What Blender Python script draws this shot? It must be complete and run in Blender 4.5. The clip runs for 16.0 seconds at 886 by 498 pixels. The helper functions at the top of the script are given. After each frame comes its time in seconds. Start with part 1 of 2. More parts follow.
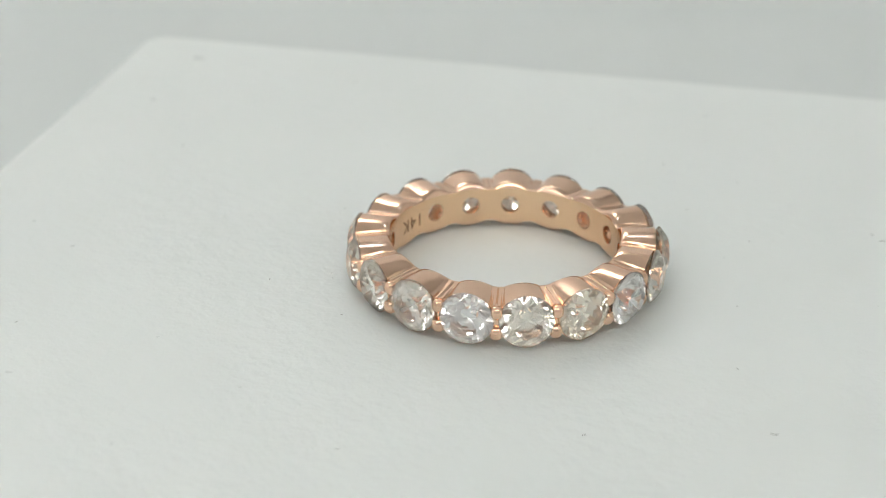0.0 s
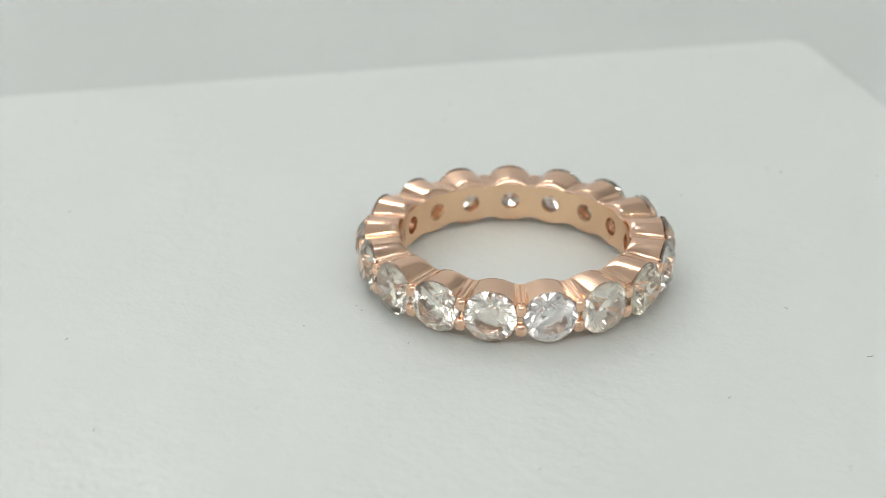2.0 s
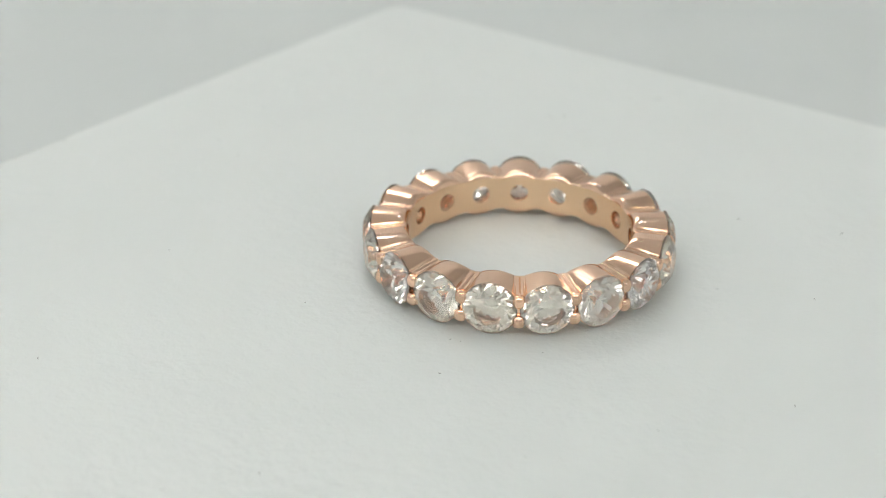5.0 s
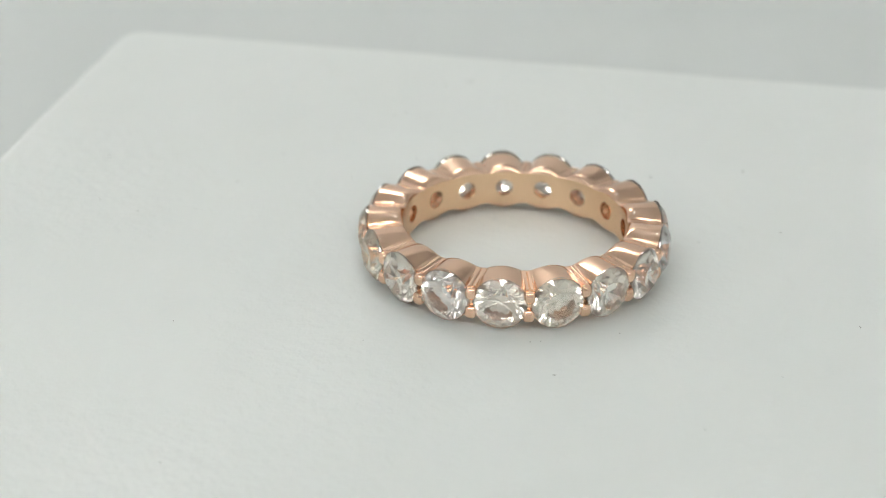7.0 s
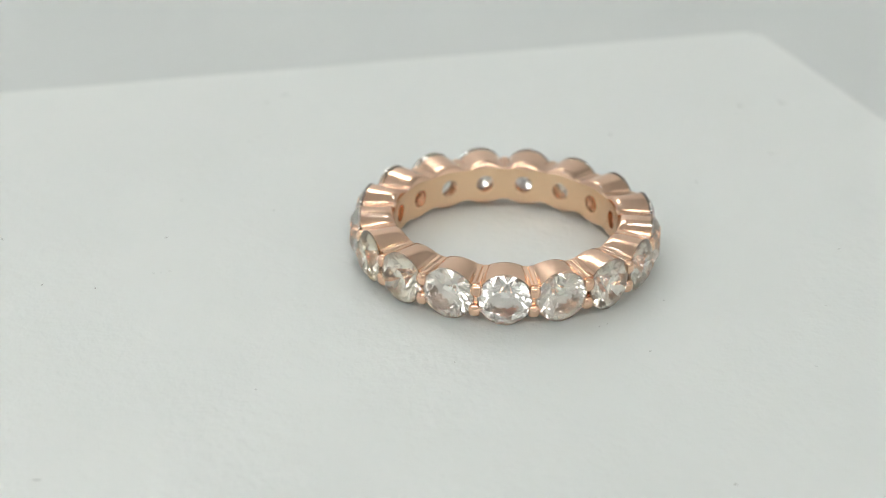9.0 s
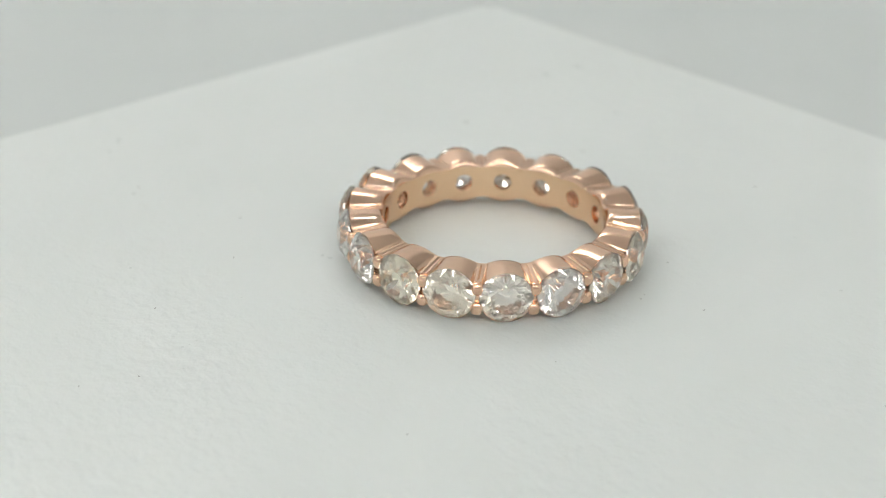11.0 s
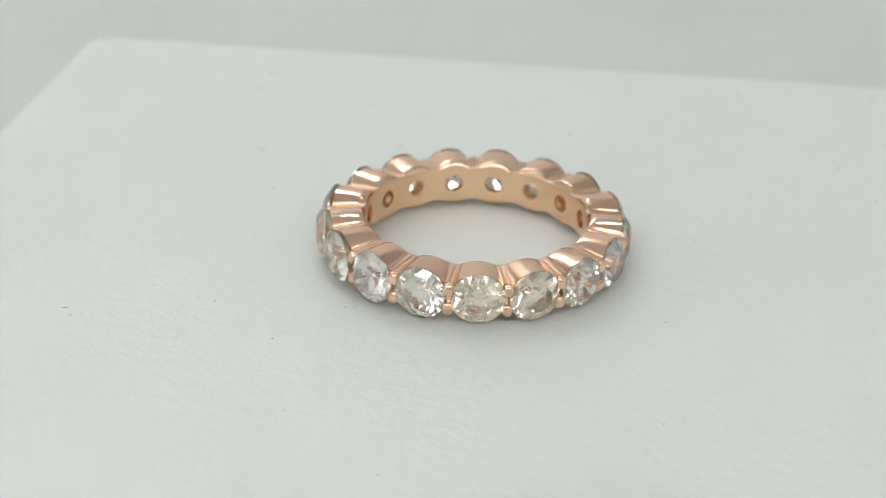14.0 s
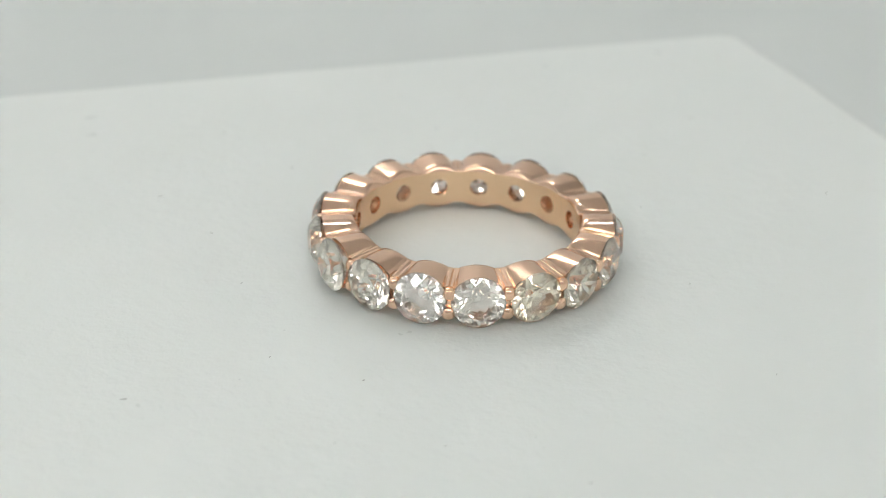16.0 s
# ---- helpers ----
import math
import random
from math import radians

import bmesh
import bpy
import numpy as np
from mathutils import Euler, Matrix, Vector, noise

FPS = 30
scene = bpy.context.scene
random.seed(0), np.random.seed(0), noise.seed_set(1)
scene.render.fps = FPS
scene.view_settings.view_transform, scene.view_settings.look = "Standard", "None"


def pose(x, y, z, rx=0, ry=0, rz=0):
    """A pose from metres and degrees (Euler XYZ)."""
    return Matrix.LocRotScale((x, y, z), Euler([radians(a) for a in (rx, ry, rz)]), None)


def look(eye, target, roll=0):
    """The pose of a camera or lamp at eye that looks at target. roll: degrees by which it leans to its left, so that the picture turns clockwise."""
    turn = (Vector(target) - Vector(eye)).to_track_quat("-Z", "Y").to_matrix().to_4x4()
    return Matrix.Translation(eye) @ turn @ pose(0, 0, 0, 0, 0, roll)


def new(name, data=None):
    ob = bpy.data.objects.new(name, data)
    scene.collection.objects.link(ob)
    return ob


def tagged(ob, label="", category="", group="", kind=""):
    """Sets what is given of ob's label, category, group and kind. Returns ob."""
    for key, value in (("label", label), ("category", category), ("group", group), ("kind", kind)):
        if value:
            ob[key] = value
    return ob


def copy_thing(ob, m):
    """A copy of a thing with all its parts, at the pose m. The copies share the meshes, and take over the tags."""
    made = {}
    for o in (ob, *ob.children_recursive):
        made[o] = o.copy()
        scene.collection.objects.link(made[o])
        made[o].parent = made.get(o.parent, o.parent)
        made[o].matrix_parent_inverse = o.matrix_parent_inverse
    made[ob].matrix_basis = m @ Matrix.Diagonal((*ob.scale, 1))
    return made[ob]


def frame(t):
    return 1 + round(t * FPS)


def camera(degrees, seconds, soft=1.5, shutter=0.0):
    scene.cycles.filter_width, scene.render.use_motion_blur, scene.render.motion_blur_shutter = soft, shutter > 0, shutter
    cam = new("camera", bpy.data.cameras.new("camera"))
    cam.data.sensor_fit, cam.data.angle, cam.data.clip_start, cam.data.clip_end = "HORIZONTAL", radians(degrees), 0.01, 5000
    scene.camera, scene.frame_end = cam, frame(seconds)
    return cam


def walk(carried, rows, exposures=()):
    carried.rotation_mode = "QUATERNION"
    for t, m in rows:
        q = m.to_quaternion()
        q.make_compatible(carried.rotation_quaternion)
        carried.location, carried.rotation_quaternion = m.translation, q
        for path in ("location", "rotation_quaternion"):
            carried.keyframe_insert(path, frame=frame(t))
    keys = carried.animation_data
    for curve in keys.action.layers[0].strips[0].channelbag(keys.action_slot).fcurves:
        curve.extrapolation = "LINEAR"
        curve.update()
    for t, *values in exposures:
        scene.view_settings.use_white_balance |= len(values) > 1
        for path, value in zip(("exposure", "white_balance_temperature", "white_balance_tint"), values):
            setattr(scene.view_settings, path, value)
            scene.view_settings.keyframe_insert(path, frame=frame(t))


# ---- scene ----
MM = 0.001
EYE = (0.0, -96.982 * MM, 54.483 * MM)
PITCH = 26.27
AIM = (0.0, EYE[1] + 0.1 * math.cos(radians(PITCH)), EYE[2] - 0.1 * math.sin(radians(PITCH)))
cam = camera(30.149, 16.0, soft=1.0)
scene.cycles.max_bounces, scene.cycles.transmission_bounces, scene.cycles.glossy_bounces = 24, 24, 16
scene.cycles.caustics_reflective = scene.cycles.caustics_refractive = True
cam.data.dof.use_dof = True
cam.data.dof.focus_distance = 0.111
cam.data.dof.aperture_fstop = 42
walk(cam, [(0.0, look(EYE, AIM, 1.309)), (16.0, look(EYE, AIM, 1.309))])

# ---- light: an unseen pale room, with ceiling panels and small glint lamps added ----
world = bpy.data.worlds.new("room_air")
scene.world = world
world.use_nodes = True
world.node_tree.nodes["Background"].inputs[0].default_value = (0.86, 0.87, 0.86, 1)
world.node_tree.nodes["Background"].inputs[1].default_value = 0.02
PANEL_STRENGTH, SPOT_STRENGTH = 8.65, 70.0

# ---- materials ----


def material(name):
    m = bpy.data.materials.new(name)
    m.use_nodes = True
    nt = m.node_tree
    return m, nt, nt.nodes["Principled BSDF"]


def node(nt, kind, **values):
    n = nt.nodes.new(kind)
    for k, v in values.items():
        n.inputs[k].default_value = v
    return n


def surface(name, dark, light, scale, rough, metal=0.0, bumps=(), rough_spread=0.1, coords="Object"):
    """Two colours mixed by noise, roughness that varies, and bumps of (scale, height in mm, detail)."""
    m, nt, b = material(name)
    co = nt.nodes.new("ShaderNodeTexCoord")
    big = node(nt, "ShaderNodeTexNoise", Scale=scale, Detail=5.0, Roughness=0.6)
    nt.links.new(co.outputs[coords], big.inputs["Vector"])
    ramp = nt.nodes.new("ShaderNodeMix")
    ramp.data_type = "RGBA"
    ramp.inputs[6].default_value, ramp.inputs[7].default_value = (*dark, 1), (*light, 1)
    nt.links.new(big.outputs["Fac"], ramp.inputs[0])
    nt.links.new(ramp.outputs[2], b.inputs["Base Color"])
    rr = node(nt, "ShaderNodeMapRange")
    rr.inputs["To Min"].default_value, rr.inputs["To Max"].default_value = max(0.02, rough - rough_spread), rough + rough_spread
    fine = node(nt, "ShaderNodeTexNoise", Scale=scale * 6, Detail=3.0)
    nt.links.new(co.outputs[coords], fine.inputs["Vector"])
    nt.links.new(fine.outputs["Fac"], rr.inputs["Value"])
    nt.links.new(rr.outputs["Result"], b.inputs["Roughness"])
    b.inputs["Metallic"].default_value = metal
    last = None
    for s, h, d in bumps:
        n = node(nt, "ShaderNodeTexNoise", Scale=s, Detail=d, Roughness=0.55)
        nt.links.new(co.outputs[coords], n.inputs["Vector"])
        bump = node(nt, "ShaderNodeBump", Strength=1.0, Distance=h * MM)
        nt.links.new(n.outputs["Fac"], bump.inputs["Height"])
        if last:
            nt.links.new(last.outputs["Normal"], bump.inputs["Normal"])
        last = bump
    if last:
        nt.links.new(last.outputs["Normal"], b.inputs["Normal"])
    return m


def diamond_material():
    """Clear stone, each one a trace warmer or cooler."""
    m, nt, b = material("diamond")
    nt.nodes.remove(b)
    out = nt.nodes["Material Output"]
    info = nt.nodes.new("ShaderNodeObjectInfo")
    tint = nt.nodes.new("ShaderNodeMix")
    tint.data_type = "RGBA"
    tint.inputs[6].default_value, tint.inputs[7].default_value = (0.972, 0.958, 0.915, 1), (0.972, 0.974, 0.974, 1)
    nt.links.new(info.outputs["Random"], tint.inputs[0])
    clear = node(nt, "ShaderNodeBsdfGlass", Roughness=0.0, IOR=2.42)
    nt.links.new(tint.outputs[2], clear.inputs["Color"])
    nt.links.new(clear.outputs[0], out.inputs["Surface"])
    return m


def glow_material(name, colour, strength):
    m, nt, b = material(name)
    b.inputs["Base Color"].default_value = (0.8, 0.8, 0.8, 1)
    b.inputs["Emission Color"].default_value = (*colour, 1)
    b.inputs["Emission Strength"].default_value = strength
    return m


M_GOLD = surface("rose_gold_polished", (0.87, 0.592, 0.425), (0.92, 0.645, 0.47), 350, 0.165, 1.0, ((450, 0.016, 2), (900, 0.01, 2), (3500, 0.002, 2)), 0.05)
# Gold of the inner wall: yellower and a little rougher than the outer.
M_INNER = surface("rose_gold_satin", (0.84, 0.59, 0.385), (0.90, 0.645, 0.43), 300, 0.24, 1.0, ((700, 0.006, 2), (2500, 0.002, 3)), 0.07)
# Darkened gold: paints the shade that lies in the stamp's recessed strokes.
M_MARK = surface("gold_stroke_shade", (0.22, 0.12, 0.07), (0.3, 0.17, 0.10), 900, 0.45, 1.0)
M_DIAMOND = diamond_material()
M_PAD = surface("white_leatherette", (0.735, 0.775, 0.765), (0.785, 0.82, 0.81), 60, 0.31, 0.0, ((150, 0.05, 2), (800, 0.075, 3), (2200, 0.035, 3), (5200, 0.01, 2)), 0.08)
leather = M_PAD.node_tree.nodes["Principled BSDF"]
leather.inputs["Subsurface Weight"].default_value = 0.7
leather.inputs["Subsurface Radius"].default_value = (1.0, 0.98, 0.97)
leather.inputs["Subsurface Scale"].default_value = 4.0 * MM
M_BOARD = surface("white_board", (0.70, 0.73, 0.71), (0.76, 0.79, 0.77), 80, 0.6, 0.0, ((900, 0.03, 3),))
M_WALL = surface("white_wall_paint", (0.87, 0.88, 0.875), (0.89, 0.90, 0.895), 3, 0.7, 0.0, ((120, 0.2, 3),))
M_WALL_GREY = surface("unseen_wall_grey", (0.56, 0.565, 0.56), (0.62, 0.625, 0.62), 3, 0.7, 0.0, ((120, 0.2, 3),))
M_CEIL = surface("white_ceiling_board", (0.82, 0.82, 0.81), (0.86, 0.86, 0.85), 5, 0.8, 0.0, ((200, 0.2, 3),))
M_TABLE = surface("white_tabletop", (0.60, 0.64, 0.635), (0.68, 0.715, 0.71), 14, 0.5, 0.0, ((300, 0.03, 3),))
M_FLOOR = surface("pale_floor_vinyl", (0.58, 0.58, 0.57), (0.66, 0.655, 0.64), 6, 0.5, 0.0, ((80, 0.3, 3),))
M_PANEL = glow_material("panel_diffuser", (1.0, 0.985, 0.96), PANEL_STRENGTH)
M_WARM = glow_material("warm_glint_lens", (1.0, 0.84, 0.52), SPOT_STRENGTH)
M_COOL = glow_material("cool_glint_lens", (0.72, 0.86, 1.0), SPOT_STRENGTH)
M_ALU = surface("brushed_aluminium", (0.55, 0.56, 0.57), (0.66, 0.67, 0.68), 90, 0.35, 1.0)
M_LINT = surface("grey_lint", (0.22, 0.225, 0.22), (0.38, 0.39, 0.38), 4000, 0.9)


# ---- mesh helpers ----
def mesh_of(name, bm, mat, smooth=True):
    me = bpy.data.meshes.new(name)
    bm.normal_update()
    bm.to_mesh(me)
    bm.free()
    if mat:
        me.materials.append(mat)
    me.polygons.foreach_set("use_smooth", [smooth] * len(me.polygons))
    return me


def part(name, bm, mat, parent, label="", smooth=False):
    ob = new(name, mesh_of(name, bm, mat, smooth))
    ob.parent = parent
    if label:
        tagged(ob, label)
    return ob


def box_bm(x0, x1, y0, y1, z0, z1, bevel=0.0):
    bm = bmesh.new()
    bmesh.ops.create_cube(bm, size=1)
    for v in bm.verts:
        v.co = ((x0 + x1) / 2 + v.co.x * (x1 - x0), (y0 + y1) / 2 + v.co.y * (y1 - y0), (z0 + z1) / 2 + v.co.z * (z1 - z0))
    if bevel:
        bmesh.ops.bevel(bm, geom=bm.edges[:], offset=bevel, segments=2, profile=0.5, affect="EDGES")
    return bm


def slab(name, label, mat, *size, bevel=0.0):
    ob = new(name, mesh_of(name, box_bm(*size, bevel=bevel), mat, False))
    return tagged(ob, label, name.split("_")[0], kind="structure")


# ---- the white table, and an unseen room added round it to bounce light ----
TABLE_Z = -18 * MM
slab("tabletop", "plain white tabletop under the display pad", M_TABLE, -0.6, 0.6, -0.4, 0.7, TABLE_Z - 0.03, TABLE_Z, bevel=0.003)
RX, RY0, RY1, RZ0, RZ1 = 1.6, -1.7, 1.4, -0.78, 1.45
slab("wall_north", "plain white wall of the unseen, added room", M_WALL, -RX, RX, RY1, RY1 + 0.1, RZ0, RZ1)
# Unseen, and grey so that the stones have something darker to reflect.
slab("wall_south", "unseen grey wall, added to darken facets of the stones", M_WALL_GREY, -RX, RX, RY0 - 0.1, RY0, RZ0, RZ1)
slab("wall_west", "plain white wall of the unseen, added room", M_WALL, -RX - 0.1, -RX, RY0 - 0.1, RY1 + 0.1, RZ0, RZ1)
slab("wall_east", "plain white wall of the unseen, added room", M_WALL, RX, RX + 0.1, RY0 - 0.1, RY1 + 0.1, RZ0, RZ1)
slab("ceiling", "plain white ceiling of the unseen, added room", M_CEIL, -RX - 0.1, RX + 0.1, RY0 - 0.1, RY1 + 0.1, RZ1, RZ1 + 0.1)
slab("floor", "pale grey vinyl floor of the unseen, added room", M_FLOOR, -RX - 0.1, RX + 0.1, RY0 - 0.1, RY1 + 0.1, RZ0 - 0.1, RZ0)


def ceiling_panel():
    lamp = new("ceiling_panel")
    part("frame", box_bm(-0.42, 0.42, -0.16, 0.16, -0.012, 0, 0.002), M_ALU, lamp)
    part("diffuser", box_bm(-0.40, 0.40, -0.14, 0.14, -0.016, -0.011, 0.001), M_PANEL, lamp, "glowing white diffuser")
    return tagged(lamp, "flat white LED panel, unseen, added to light the pad and walls", "ceiling lamp", "ceiling panels")


def round_bm(rad, z0, z1, seg=24):
    bm = bmesh.new()
    bmesh.ops.create_cone(bm, cap_ends=True, segments=seg, radius1=rad, radius2=rad * 0.94, depth=z1 - z0)
    bmesh.ops.translate(bm, vec=(0, 0, (z0 + z1) / 2), verts=bm.verts[:])
    return bm


def downlight(glow, kind):
    lamp = new("downlight")
    part("rim", round_bm(0.05, -0.010, 0), M_ALU, lamp)
    part("lens", round_bm(0.034, -0.014, -0.009), glow, lamp, "glowing round lens")
    return tagged(lamp, f"small round {kind} lamp, unseen, added for glints in the stones", "ceiling lamp", "downlights")


# Added unseen panels: three light the pad, the north one washes the far wall.
first = ceiling_panel()
first.location = (-1.15, -1.22, RZ1)
for x, y in ((-0.25, -1.22), (0.65, -1.22), (-0.55, 1.12)):
    copy_thing(first, pose(x, y, RZ1))
# Unseen small lamps, warm and cool, added for coloured glints in the stones.
for glow, kind, places in ((M_WARM, "warm white", ((-0.05, -0.6), (-0.2, -1.5), (1.2, -0.6), (-1.3, -1.2))), (M_COOL, "cool white", ((0.15, -1.15), (-1.25, -0.5), (0.1, 0.55), (1.2, -1.3)))):
    spot = downlight(glow, kind)
    spot.location = (*places[0], RZ1)
    for x, y in places[1:]:
        copy_thing(spot, pose(x, y, RZ1))

# ---- the turning display pad ----
AXIS = Vector((3.467 * MM, 10.576 * MM, 0))
PAD_TOP = 0.19
PAD_CORNERS = ((54.3, -32.68), (33.66, 53.37), (-51.97, 30.97), (-30.36, -52.8))


def pad_bm(loops):
    """A square block with rounded corners and a soft, slightly uneven rim."""
    bm = bmesh.new()
    rc, n_arc, n_side = 2.6, 8, 40
    pts = [Vector(p) for p in PAD_CORNERS]
    ways = [(pts[(i + 1) % 4] - pts[i]).normalized() for i in range(4)]
    outline = []
    for i in range(4):
        w0, w1 = ways[i - 1], ways[i]
        n0, n1 = Vector((w0.y, -w0.x)), Vector((w1.y, -w1.x))
        mid = pts[i] - (n0 + n1) * rc / (1 + n0.dot(n1))
        for k in range(n_arc + 1):
            nrm = (n0 * math.cos(math.pi / 2 * k / n_arc) + n1 * math.sin(math.pi / 2 * k / n_arc)).normalized()
            outline.append((mid + nrm * rc, nrm))
        start = outline[-1][0]
        side = (pts[(i + 1) % 4] - pts[i]).length - 2 * rc
        for k in range(1, n_side):
            outline.append((start + w1 * side * k / n_side, n1))
    centre = sum(pts, Vector((0, 0))) / 4
    rings = []
    for inset, z in loops:
        ring = []
        for p, nrm in outline:
            wob = 0.22 * noise.noise(Vector((p.x * 0.09, p.y * 0.09, 3))) + 0.10 * noise.noise(Vector((p.x * 0.4, p.y * 0.4, 7)))
            fade = max(0.0, 1 - inset / 6)
            q = centre + (p - centre) * (1 - inset / 44) if inset > 2 else p - nrm * inset
            q = q + nrm * wob * fade
            ring.append(bm.verts.new((q.x * MM, q.y * MM, (z + (0.06 * wob if -2 < z < 0 else 0)) * MM)))
        rings.append(ring)
    for lo, hi in zip(rings, rings[1:]):
        for k in range(len(lo)):
            j = (k + 1) % len(lo)
            bm.faces.new((lo[k], lo[j], hi[j], hi[k]))
    bm.faces.new(rings[-1])
    bm.faces.new(list(reversed(rings[0])))
    return bm


RIM = 1.3
COVER = [(0.25, -9.0), (0.0, -9.0), (0.0, -RIM)]
COVER += [(RIM * (1 - math.cos(math.pi / 2 * k / 6)), -RIM + RIM * math.sin(math.pi / 2 * k / 6)) for k in range(1, 7)]
COVER += [(3.0, 0.0), (8.0, 0.0), (20.0, 0.0)]
BASE = [(0.3, -18.0 - PAD_TOP), (0.3, -9.004), (4.0, -9.004)]
pad = new("display_pad")
part("cover", pad_bm(COVER), M_PAD, pad, "white leatherette cover with a soft rolled rim", True)
part("base", pad_bm(BASE), M_BOARD, pad, "plain white board base")
tagged(pad, "square white leatherette display pad with rounded corners, turning slowly", "display pad")

# ---- the ring ----
STONES = 17
MARKED = 12  # the stone whose back is closed and carries the stamp
PITCH_A = 2 * math.pi / STONES
R_IN, R_OUT, Z_MID = 8.2, 10.70, 1.92
R_GIRDLE, STONE_R = 10.80, 1.88
# the stones are not quite evenly set: degrees by which each gap strays, from gap 0 on
STRAY = (0.11, 0.06, 0.58, 1.08, 0.7, 0.3, -0.2, -0.6, -0.98, -0.28, 0.14, -0.15, -0.24, -0.02, 0.09, 0.24, -0.63)


def gap_angle(k):
    return k * PITCH_A - math.pi / 2 + radians(STRAY[k % STONES])


def stone_angle(k):
    return (gap_angle(k) + gap_angle(k + 1)) / 2


# how far each stone stands out beyond the usual, in mm
PROUD = (-0.08, -0.05, -0.03, 0.04, 0.16, 0.34, 0.18, 0.02, -0.05, -0.05, -0.06, -0.08, -0.12, -0.12, -0.1, -0.1, -0.1)
ring = new("eternity_ring")
tagged(ring, "rose gold eternity ring with round clear diamonds all round", "ring")


def half_height(q, r):
    """Half the metal's height at radius r; q runs from 0 at a stone's middle to 1 between two stones."""
    u = (r - R_IN) / (R_OUT - R_IN)
    pitch = r * math.pi / STONES
    crest = 1.80 - 0.05 * (1 - u) ** 3
    s = q * pitch
    cup = crest * math.sqrt(max(0.0, 1 - (s / 2.0) ** 2))
    v = (1 - q) * pitch
    bar = (1.36 - 0.20 * u) - 0.09 * math.exp(-((v / 0.055) ** 2)) - 0.35 * max(0.0, v - 0.26) ** 0.5 * (v > 0.26)
    h = max(cup - 0.07 * math.exp(-(((v - 0.36) / 0.06) ** 2)), bar if v < 0.36 else 0)
    near = max(0.0, 1 - (r - R_IN) / 0.36)
    h += (1.37 + 0.035 * math.cos(math.pi * q) - h) * near**2
    lip = max(0.0, 1 - (r - R_IN) / 0.12)
    return h - 0.07 * lip**2


def band_mesh():
    bm = bmesh.new()
    radii = [8.2, 8.22, 8.26, 8.32, 8.4, 8.5, 8.8, 9.2, 9.6, 10.0, 10.3, 10.5, 10.62, 10.70]
    qs = [k / 14 * 0.76 for k in range(14)] + [0.76 + 0.24 * k / 15 for k in range(16)]
    full = [-q for q in reversed(qs[1:])] + qs[:-1]
    grid_t, grid_b = [], []
    for k in range(STONES):
        for q in full:
            a = stone_angle(k) + q * (gap_angle(k + 1) - gap_angle(k)) / 2
            top, bot = [], []
            for r in radii:
                h = half_height(abs(q), r)
                rr = r
                top.append(bm.verts.new((rr * math.cos(a), rr * math.sin(a), h)))
                bot.append(bm.verts.new((rr * math.cos(a), rr * math.sin(a), -h)))
            grid_t.append(top)
            grid_b.append(bot)
    n, m = len(grid_t), len(radii)
    for i in range(n):
        j = (i + 1) % n
        for k in range(m - 1):
            bm.faces.new((grid_t[i][k], grid_t[i][k + 1], grid_t[j][k + 1], grid_t[j][k]))
            bm.faces.new((grid_b[i][k], grid_b[j][k], grid_b[j][k + 1], grid_b[i][k + 1]))
        bm.faces.new((grid_t[i][m - 1], grid_b[i][m - 1], grid_b[j][m - 1], grid_t[j][m - 1]))
        bm.faces.new((grid_t[i][0], grid_t[j][0], grid_b[j][0], grid_b[i][0]))
    return mesh_of("band", bm, M_GOLD)


def cutter_mesh():
    """The seats of the stones: a bore, a cone and a through hole for each."""
    bm = bmesh.new()
    seg = 40
    profile = [(8.75, 0.68), (10.66, STONE_R - 0.13), (12.5, STONE_R - 0.13)]
    for k in range(STONES):
        a = stone_angle(k)
        inner = 8.6 if k == MARKED else 7.0
        out, side, up = Vector((math.cos(a), math.sin(a), 0)), Vector((-math.sin(a), math.cos(a), 0)), Vector((0, 0, 1))
        rings = []
        for r, rad in [(inner, 0.68)] + profile:
            rings.append([bm.verts.new(out * r + (side * math.cos(b) + up * math.sin(b)) * rad) for b in [2 * math.pi * (i + 0.3) / seg for i in range(seg)]])
        for lo, hi in zip(rings, rings[1:]):
            for i in range(seg):
                j = (i + 1) % seg
                bm.faces.new((lo[i], lo[j], hi[j], hi[i]))
        bm.faces.new(list(reversed(rings[0])))
        bm.faces.new(rings[-1])
    return mesh_of("cutter", bm, None)


def make_band():
    raw, cut = new("band", band_mesh()), new("cutter", cutter_mesh())
    mod = raw.modifiers.new("seats", "BOOLEAN")
    mod.operation, mod.solver, mod.object = "DIFFERENCE", "EXACT", cut
    done = bpy.data.meshes.new_from_object(raw.evaluated_get(bpy.context.evaluated_depsgraph_get()))
    raw.modifiers.clear()
    bpy.data.objects.remove(cut)
    done.transform(Matrix.Translation((0, 0, Z_MID * MM)) @ Matrix.Scale(MM, 4))
    done.name = "band"
    raw.data = done
    done.set_sharp_from_angle(angle=radians(38))
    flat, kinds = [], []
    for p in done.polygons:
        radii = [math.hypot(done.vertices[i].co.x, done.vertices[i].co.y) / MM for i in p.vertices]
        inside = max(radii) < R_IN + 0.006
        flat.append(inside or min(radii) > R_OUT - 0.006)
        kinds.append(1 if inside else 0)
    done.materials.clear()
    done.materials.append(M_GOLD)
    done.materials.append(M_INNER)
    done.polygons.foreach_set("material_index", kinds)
    done.polygons.foreach_set("use_smooth", [not f for f in flat])
    raw.parent = ring
    tagged(raw, "polished rose gold band with scalloped cups")
    return raw


band = make_band()


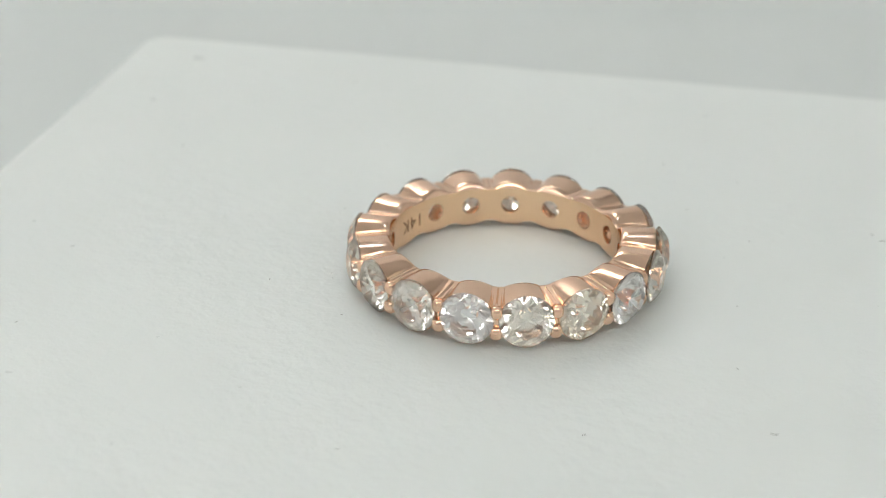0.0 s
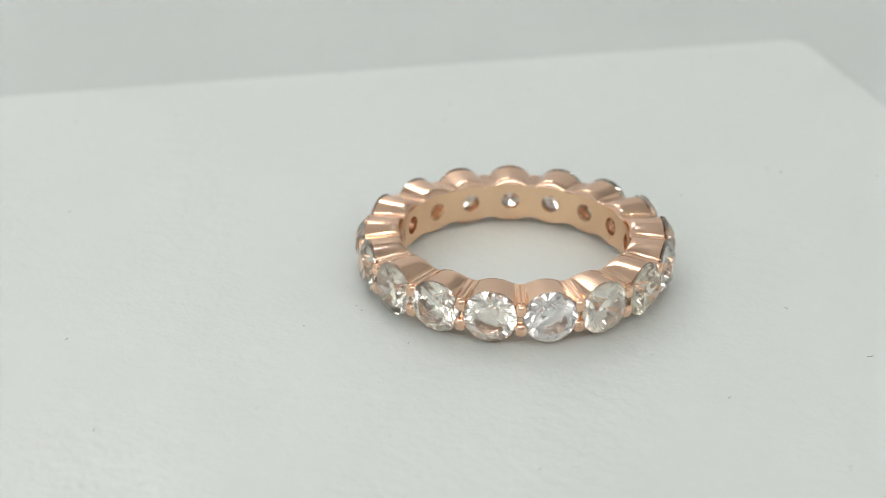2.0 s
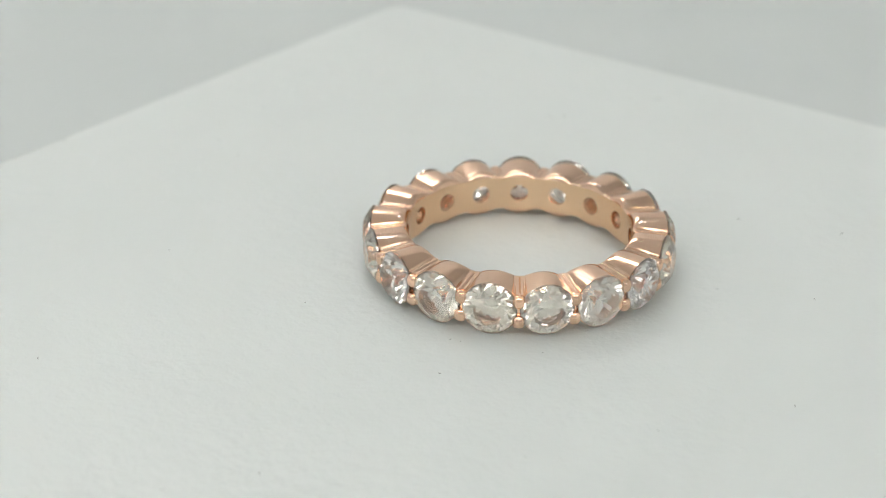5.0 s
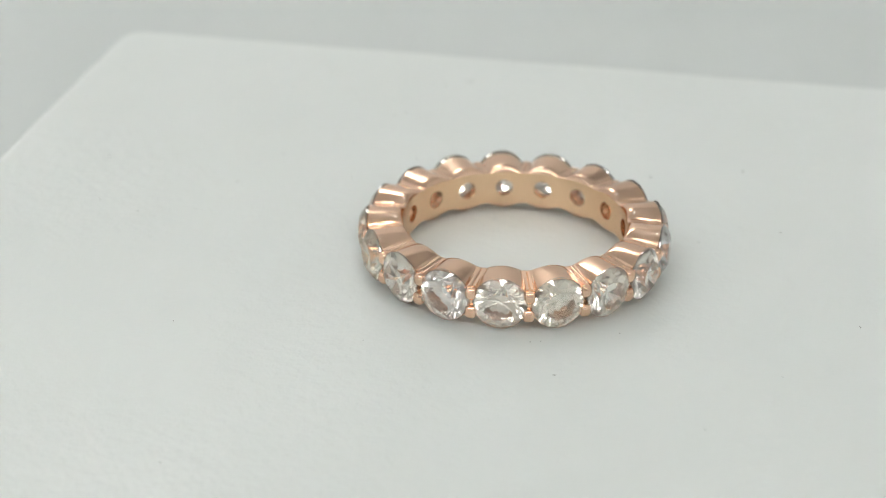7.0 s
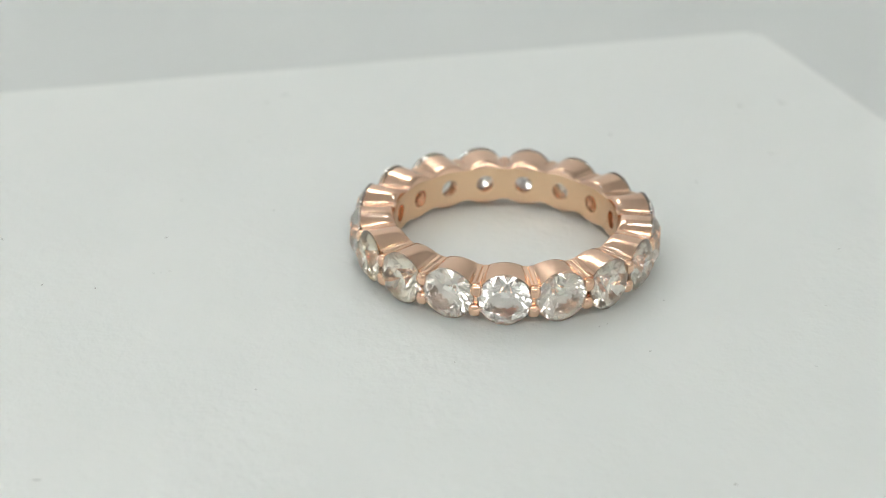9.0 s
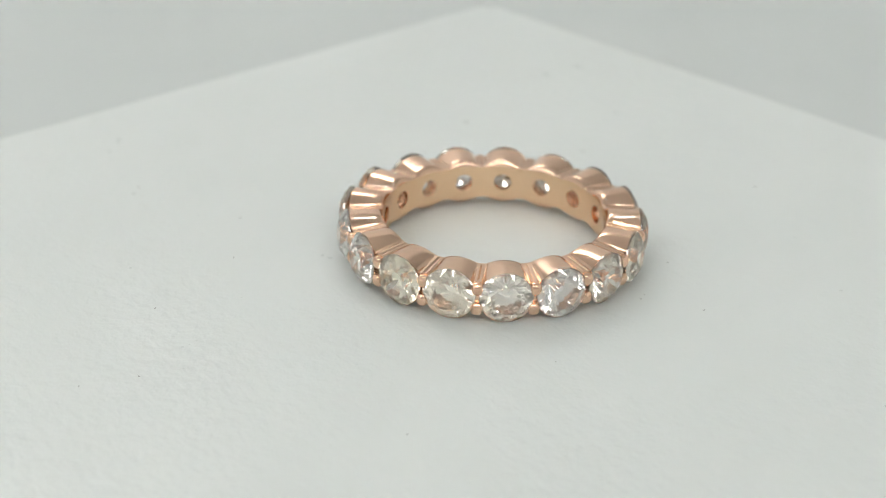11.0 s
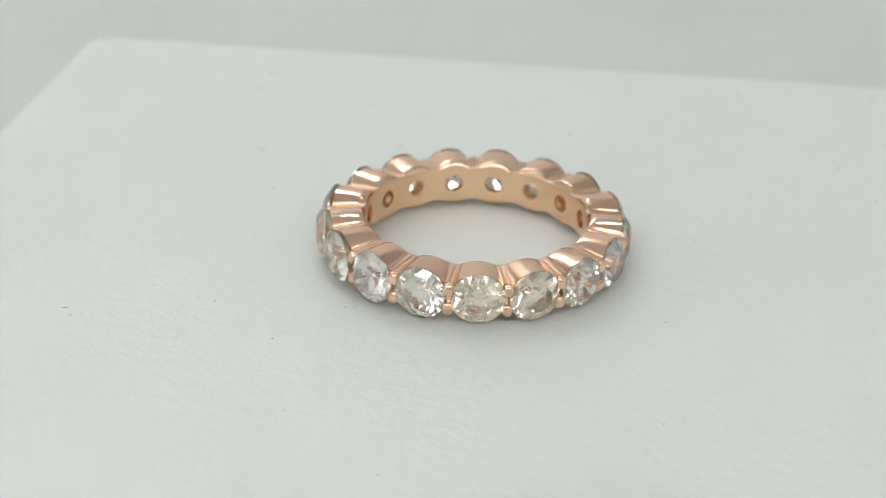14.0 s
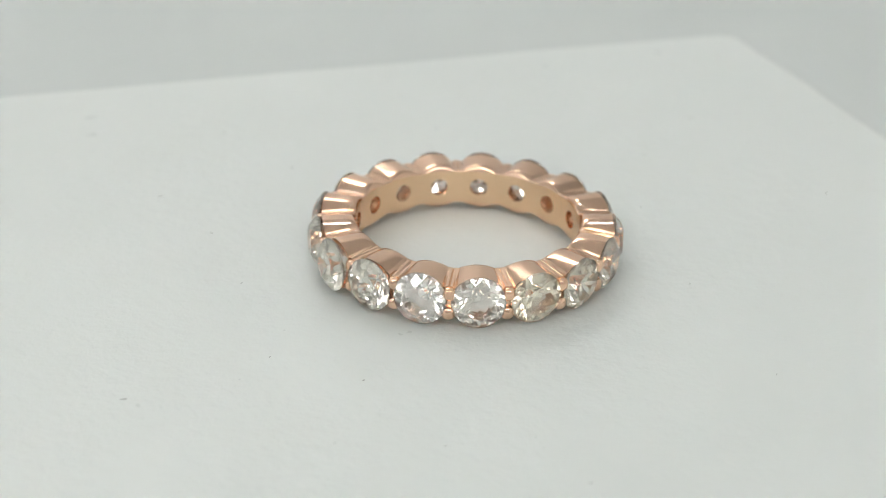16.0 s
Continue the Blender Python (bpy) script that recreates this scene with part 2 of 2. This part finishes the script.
def brilliant_mesh(turn, fold, table, crown_deg, pav_deg):
    """A round brilliant cut, its table towards +x, girdle in the plane x = 0."""
    bm = bmesh.new()
    pts = []
    crown, pav, steep = math.tan(radians(crown_deg)), math.tan(radians(pav_deg)), math.tan(radians(pav_deg + 2.0))
    deep = 0.03 + 0.44 * steep + 0.56 * pav
    half = math.pi / fold
    for k in range(fold):
        a = 2 * half * k
        pts.append((table, a, 0.03 + (1 - table) * crown))
        b = a + half
        pts.append((table + 0.23, b, 0.03 + (1 - (table + 0.23) * math.cos(half)) * crown))
        pts.append((0.24, b, -deep + 0.24 * math.cos(half) * pav))
        # a second row of small facets half way down the pavilion
        for c in (a, b):
            pts.append((0.56, c + half / 2, -deep + 0.56 * math.cos(half / 2) * pav))
    for k in range(4 * fold):
        a = half / 2 * k
        pts += [(1.0, a, 0.03), (1.0, a, -0.03)]
    pts.append((0.0, 0.0, -deep))
    # no two facets are cut quite alike
    rg = random.Random(turn)
    pts = [(r, a, h) if r == 1.0 else (r * rg.uniform(0.99, 1.01), a + rg.uniform(-0.015, 0.015), h + rg.uniform(-0.003, 0.003)) for r, a, h in pts]
    for r, a, h in pts:
        bm.verts.new((h * STONE_R * MM, r * math.cos(a + turn) * STONE_R * MM, r * math.sin(a + turn) * STONE_R * MM))
    bmesh.ops.convex_hull(bm, input=bm.verts[:])
    bmesh.ops.dissolve_limit(bm, angle_limit=radians(0.6), verts=bm.verts[:], edges=bm.edges[:])
    bmesh.ops.recalc_face_normals(bm, faces=bm.faces[:])
    return mesh_of("diamond", bm, M_DIAMOND, False)


def prong_mesh(sign):
    """A blunt, squarish claw that slopes down from the bar between two stones and ends in a bead."""
    bm = bmesh.new()
    seg, rad = 20, 0.41
    prof = [(10.1, 0.24), (10.4, 0.33), (10.65, 0.39), (10.86, rad)]
    prof += [(10.86 + rad * 0.75 * math.sin(b), rad * math.cos(b)) for b in [math.pi / 2 * k / 7 for k in range(1, 7)]]

    def round_off(c, e):
        return math.copysign(abs(c) ** e, c)

    rings = []
    for i, (r, d) in enumerate(prof):
        e = 0.62 if i < 4 else 0.62 + 0.38 * (i - 3) / 6
        z = sign * (0.72 + 0.26 * max(0.0, 10.8 - r)) - 0.1
        rings.append([bm.verts.new((r, d * round_off(math.cos(b), e), z + d * 1.14 * round_off(math.sin(b), e))) for b in [2 * math.pi * k / seg for k in range(seg)]])
    for lo, hi in zip(rings, rings[1:]):
        for i in range(seg):
            j = (i + 1) % seg
            bm.faces.new((lo[i], lo[j], hi[j], hi[i]))
    tip = bm.verts.new((10.86 + rad * 0.75, 0, sign * 0.72 - 0.1))
    for i in range(seg):
        bm.faces.new((rings[-1][i], rings[-1][(i + 1) % seg], tip))
    bm.faces.new(list(reversed(rings[0])))
    bmesh.ops.transform(bm, matrix=Matrix.Scale(MM, 4), verts=bm.verts[:])
    return mesh_of("prong", bm, M_GOLD)


def engraving():
    """14K on the inside of the band, the shade of its struck strokes painted dark."""
    cu = bpy.data.curves.new("mark", "FONT")
    cu.body, cu.size, cu.align_x, cu.align_y, cu.extrude = "14K", 1.42, "CENTER", "CENTER", 0.004
    cu.space_character = 1.1
    ob = new("mark", cu)
    me = bpy.data.meshes.new_from_object(ob.evaluated_get(bpy.context.evaluated_depsgraph_get()))
    bpy.data.objects.remove(ob)
    a0, r0 = radians(MARK_A), R_IN - 0.004
    for v in me.vertices:
        x, y, z = v.co
        # upside down on the inner face
        a = a0 + x / R_IN
        r = r0 - z
        v.co = (r * math.cos(a) * MM, r * math.sin(a) * MM, (Z_MID - y) * MM)
    me.materials.append(M_MARK)
    ob = new("engraving", me)
    ob.parent = ring
    return tagged(ob, "small 14K stamp inside the band")


MARK_A = 171.0
rnd = random.Random(5)
cuts = [brilliant_mesh(rnd.uniform(0, math.pi / 4), *shape) for shape in ((8, 0.56, 34.0, 40.2), (9, 0.57, 33.5, 40.0), (10, 0.55, 34.5, 40.4), (8, 0.58, 33.0, 40.6), (9, 0.54, 34.5, 39.8), (10, 0.56, 34.0, 40.0), (9, 0.53, 35.0, 40.3), (8, 0.57, 33.5, 39.9), (11, 0.55, 34.0, 40.2))]
claws = {s: prong_mesh(s) for s in (1, -1)}
for k in range(STONES):
    a = stone_angle(k)
    st = new("diamond", cuts[(k * 5) % 9])
    st.parent = ring
    tilt = pose(0, 0, 0, rnd.uniform(0, 360), rnd.uniform(-1.6, 1.6), rnd.uniform(-1.6, 1.6))
    st.matrix_basis = Matrix.Rotation(a, 4, "Z") @ Matrix.Translation(((R_GIRDLE + PROUD[k]) * MM, 0, Z_MID * MM)) @ tilt
    for s in (1, -1):
        pr = new("prong", claws[s])
        pr.parent = ring
        wob = pose(0, 0, rnd.uniform(-0.04, 0.04) * MM, 0, 0, rnd.uniform(-0.25, 0.25))
        pr.matrix_basis = Matrix.Rotation(gap_angle(k), 4, "Z") @ Matrix.Translation((0, 0, Z_MID * MM)) @ wob
engraving()

# ---- lint and dust on the pad: place, length and heading ----
LINT = [
    (-5.8, -11.8, 0.16, 20), (-24.6, -23.1, 0.3, 70), (-9.1, -7.3, 0.12, 0), (-12.9, -9.65, 0.22, 110), (-9.5, -6.7, 0.16, 40),
    (-28.5, -12.0, 0.3, 30), (-14.1, 3.5, 0.12, 10), (-32.3, 7.9, 0.3, 80), (-17.2, 16.3, 0.14, 60), (-27.0, 28.4, 0.5, 100),
    (-3.2, 28.2, 0.25, 20), (-2.6, 32.0, 0.2, 140), (4.8, 36.1, 0.3, 70), (5.0, 24.0, 0.22, 95), (9.7, 16.1, 0.18, 30),
    (15.7, 13.0, 0.18, 75), (24.7, 17.9, 0.45, 20), (32.7, 17.5, 0.3, 50), (18.0, 2.4, 0.14, 15), (20.6, -6.0, 0.35, 120),
    (25.0, -12.6, 0.6, 0), (14.7, -18.2, 0.3, 35), (2.1, -26.5, 0.3, 60),
]


def lint_mesh(length, seed):
    """A short curled fibre that lies on the pad."""
    rg = random.Random(seed)
    bm = bmesh.new()
    thick, bend, seg, n = 0.022, rg.uniform(-1.6, 1.6), 5, 8
    rings, p, a = [], Vector((-length / 2, 0, thick)), -bend / 2
    for k in range(n + 1):
        d = thick * (0.5 + 0.8 * math.sin(math.pi * (k + 0.6) / (n + 1.2)))
        side = Vector((-math.sin(a), math.cos(a), 0))
        rings.append([bm.verts.new(p + side * d * math.cos(b) + Vector((0, 0, d * 0.8 * math.sin(b)))) for b in [2 * math.pi * i / seg for i in range(seg)]])
        p = p + Vector((math.cos(a), math.sin(a), 0)) * length / n
        a += bend / n + rg.uniform(-0.25, 0.25)
    for lo, hi in zip(rings, rings[1:]):
        for i in range(seg):
            j = (i + 1) % seg
            bm.faces.new((lo[i], lo[j], hi[j], hi[i]))
    bm.faces.new(list(reversed(rings[0])))
    bm.faces.new(rings[-1])
    bmesh.ops.transform(bm, matrix=Matrix.Scale(MM, 4), verts=bm.verts[:])
    return mesh_of("lint_fibre", bm, M_LINT)


lints = []
for i, (x, y, length, heading) in enumerate(LINT):
    ob = new("lint_fibre", lint_mesh(length, i))
    tagged(ob, "tiny grey lint fibre lying on the white pad", "lint", "lint on the pad")
    lints.append((ob, pose(x * MM, y * MM, PAD_TOP * MM, 0, 0, heading)))

# ---- the turntable's motion ----
TURN = [-25.57, -12.39, 0.82, 14.06, 27.33, 40.62, 53.94, 67.26, 80.57, 93.87, 107.12, 120.32, 133.44, 146.45, 159.33, 172.04, 184.55]


def motions():
    def turning(ob, local):
        walk(ob, [(float(t), Matrix.Translation(AXIS) @ pose(0, 0, 0, 0, 0, a) @ local) for t, a in enumerate(TURN)])

    turning(pad, pose(0, 0, PAD_TOP * MM))
    turning(ring, pose(1.644 * MM, -1.214 * MM, 0.30 * MM, -0.308, -0.692))
    for ob, local in lints:
        turning(ob, local)


motions()
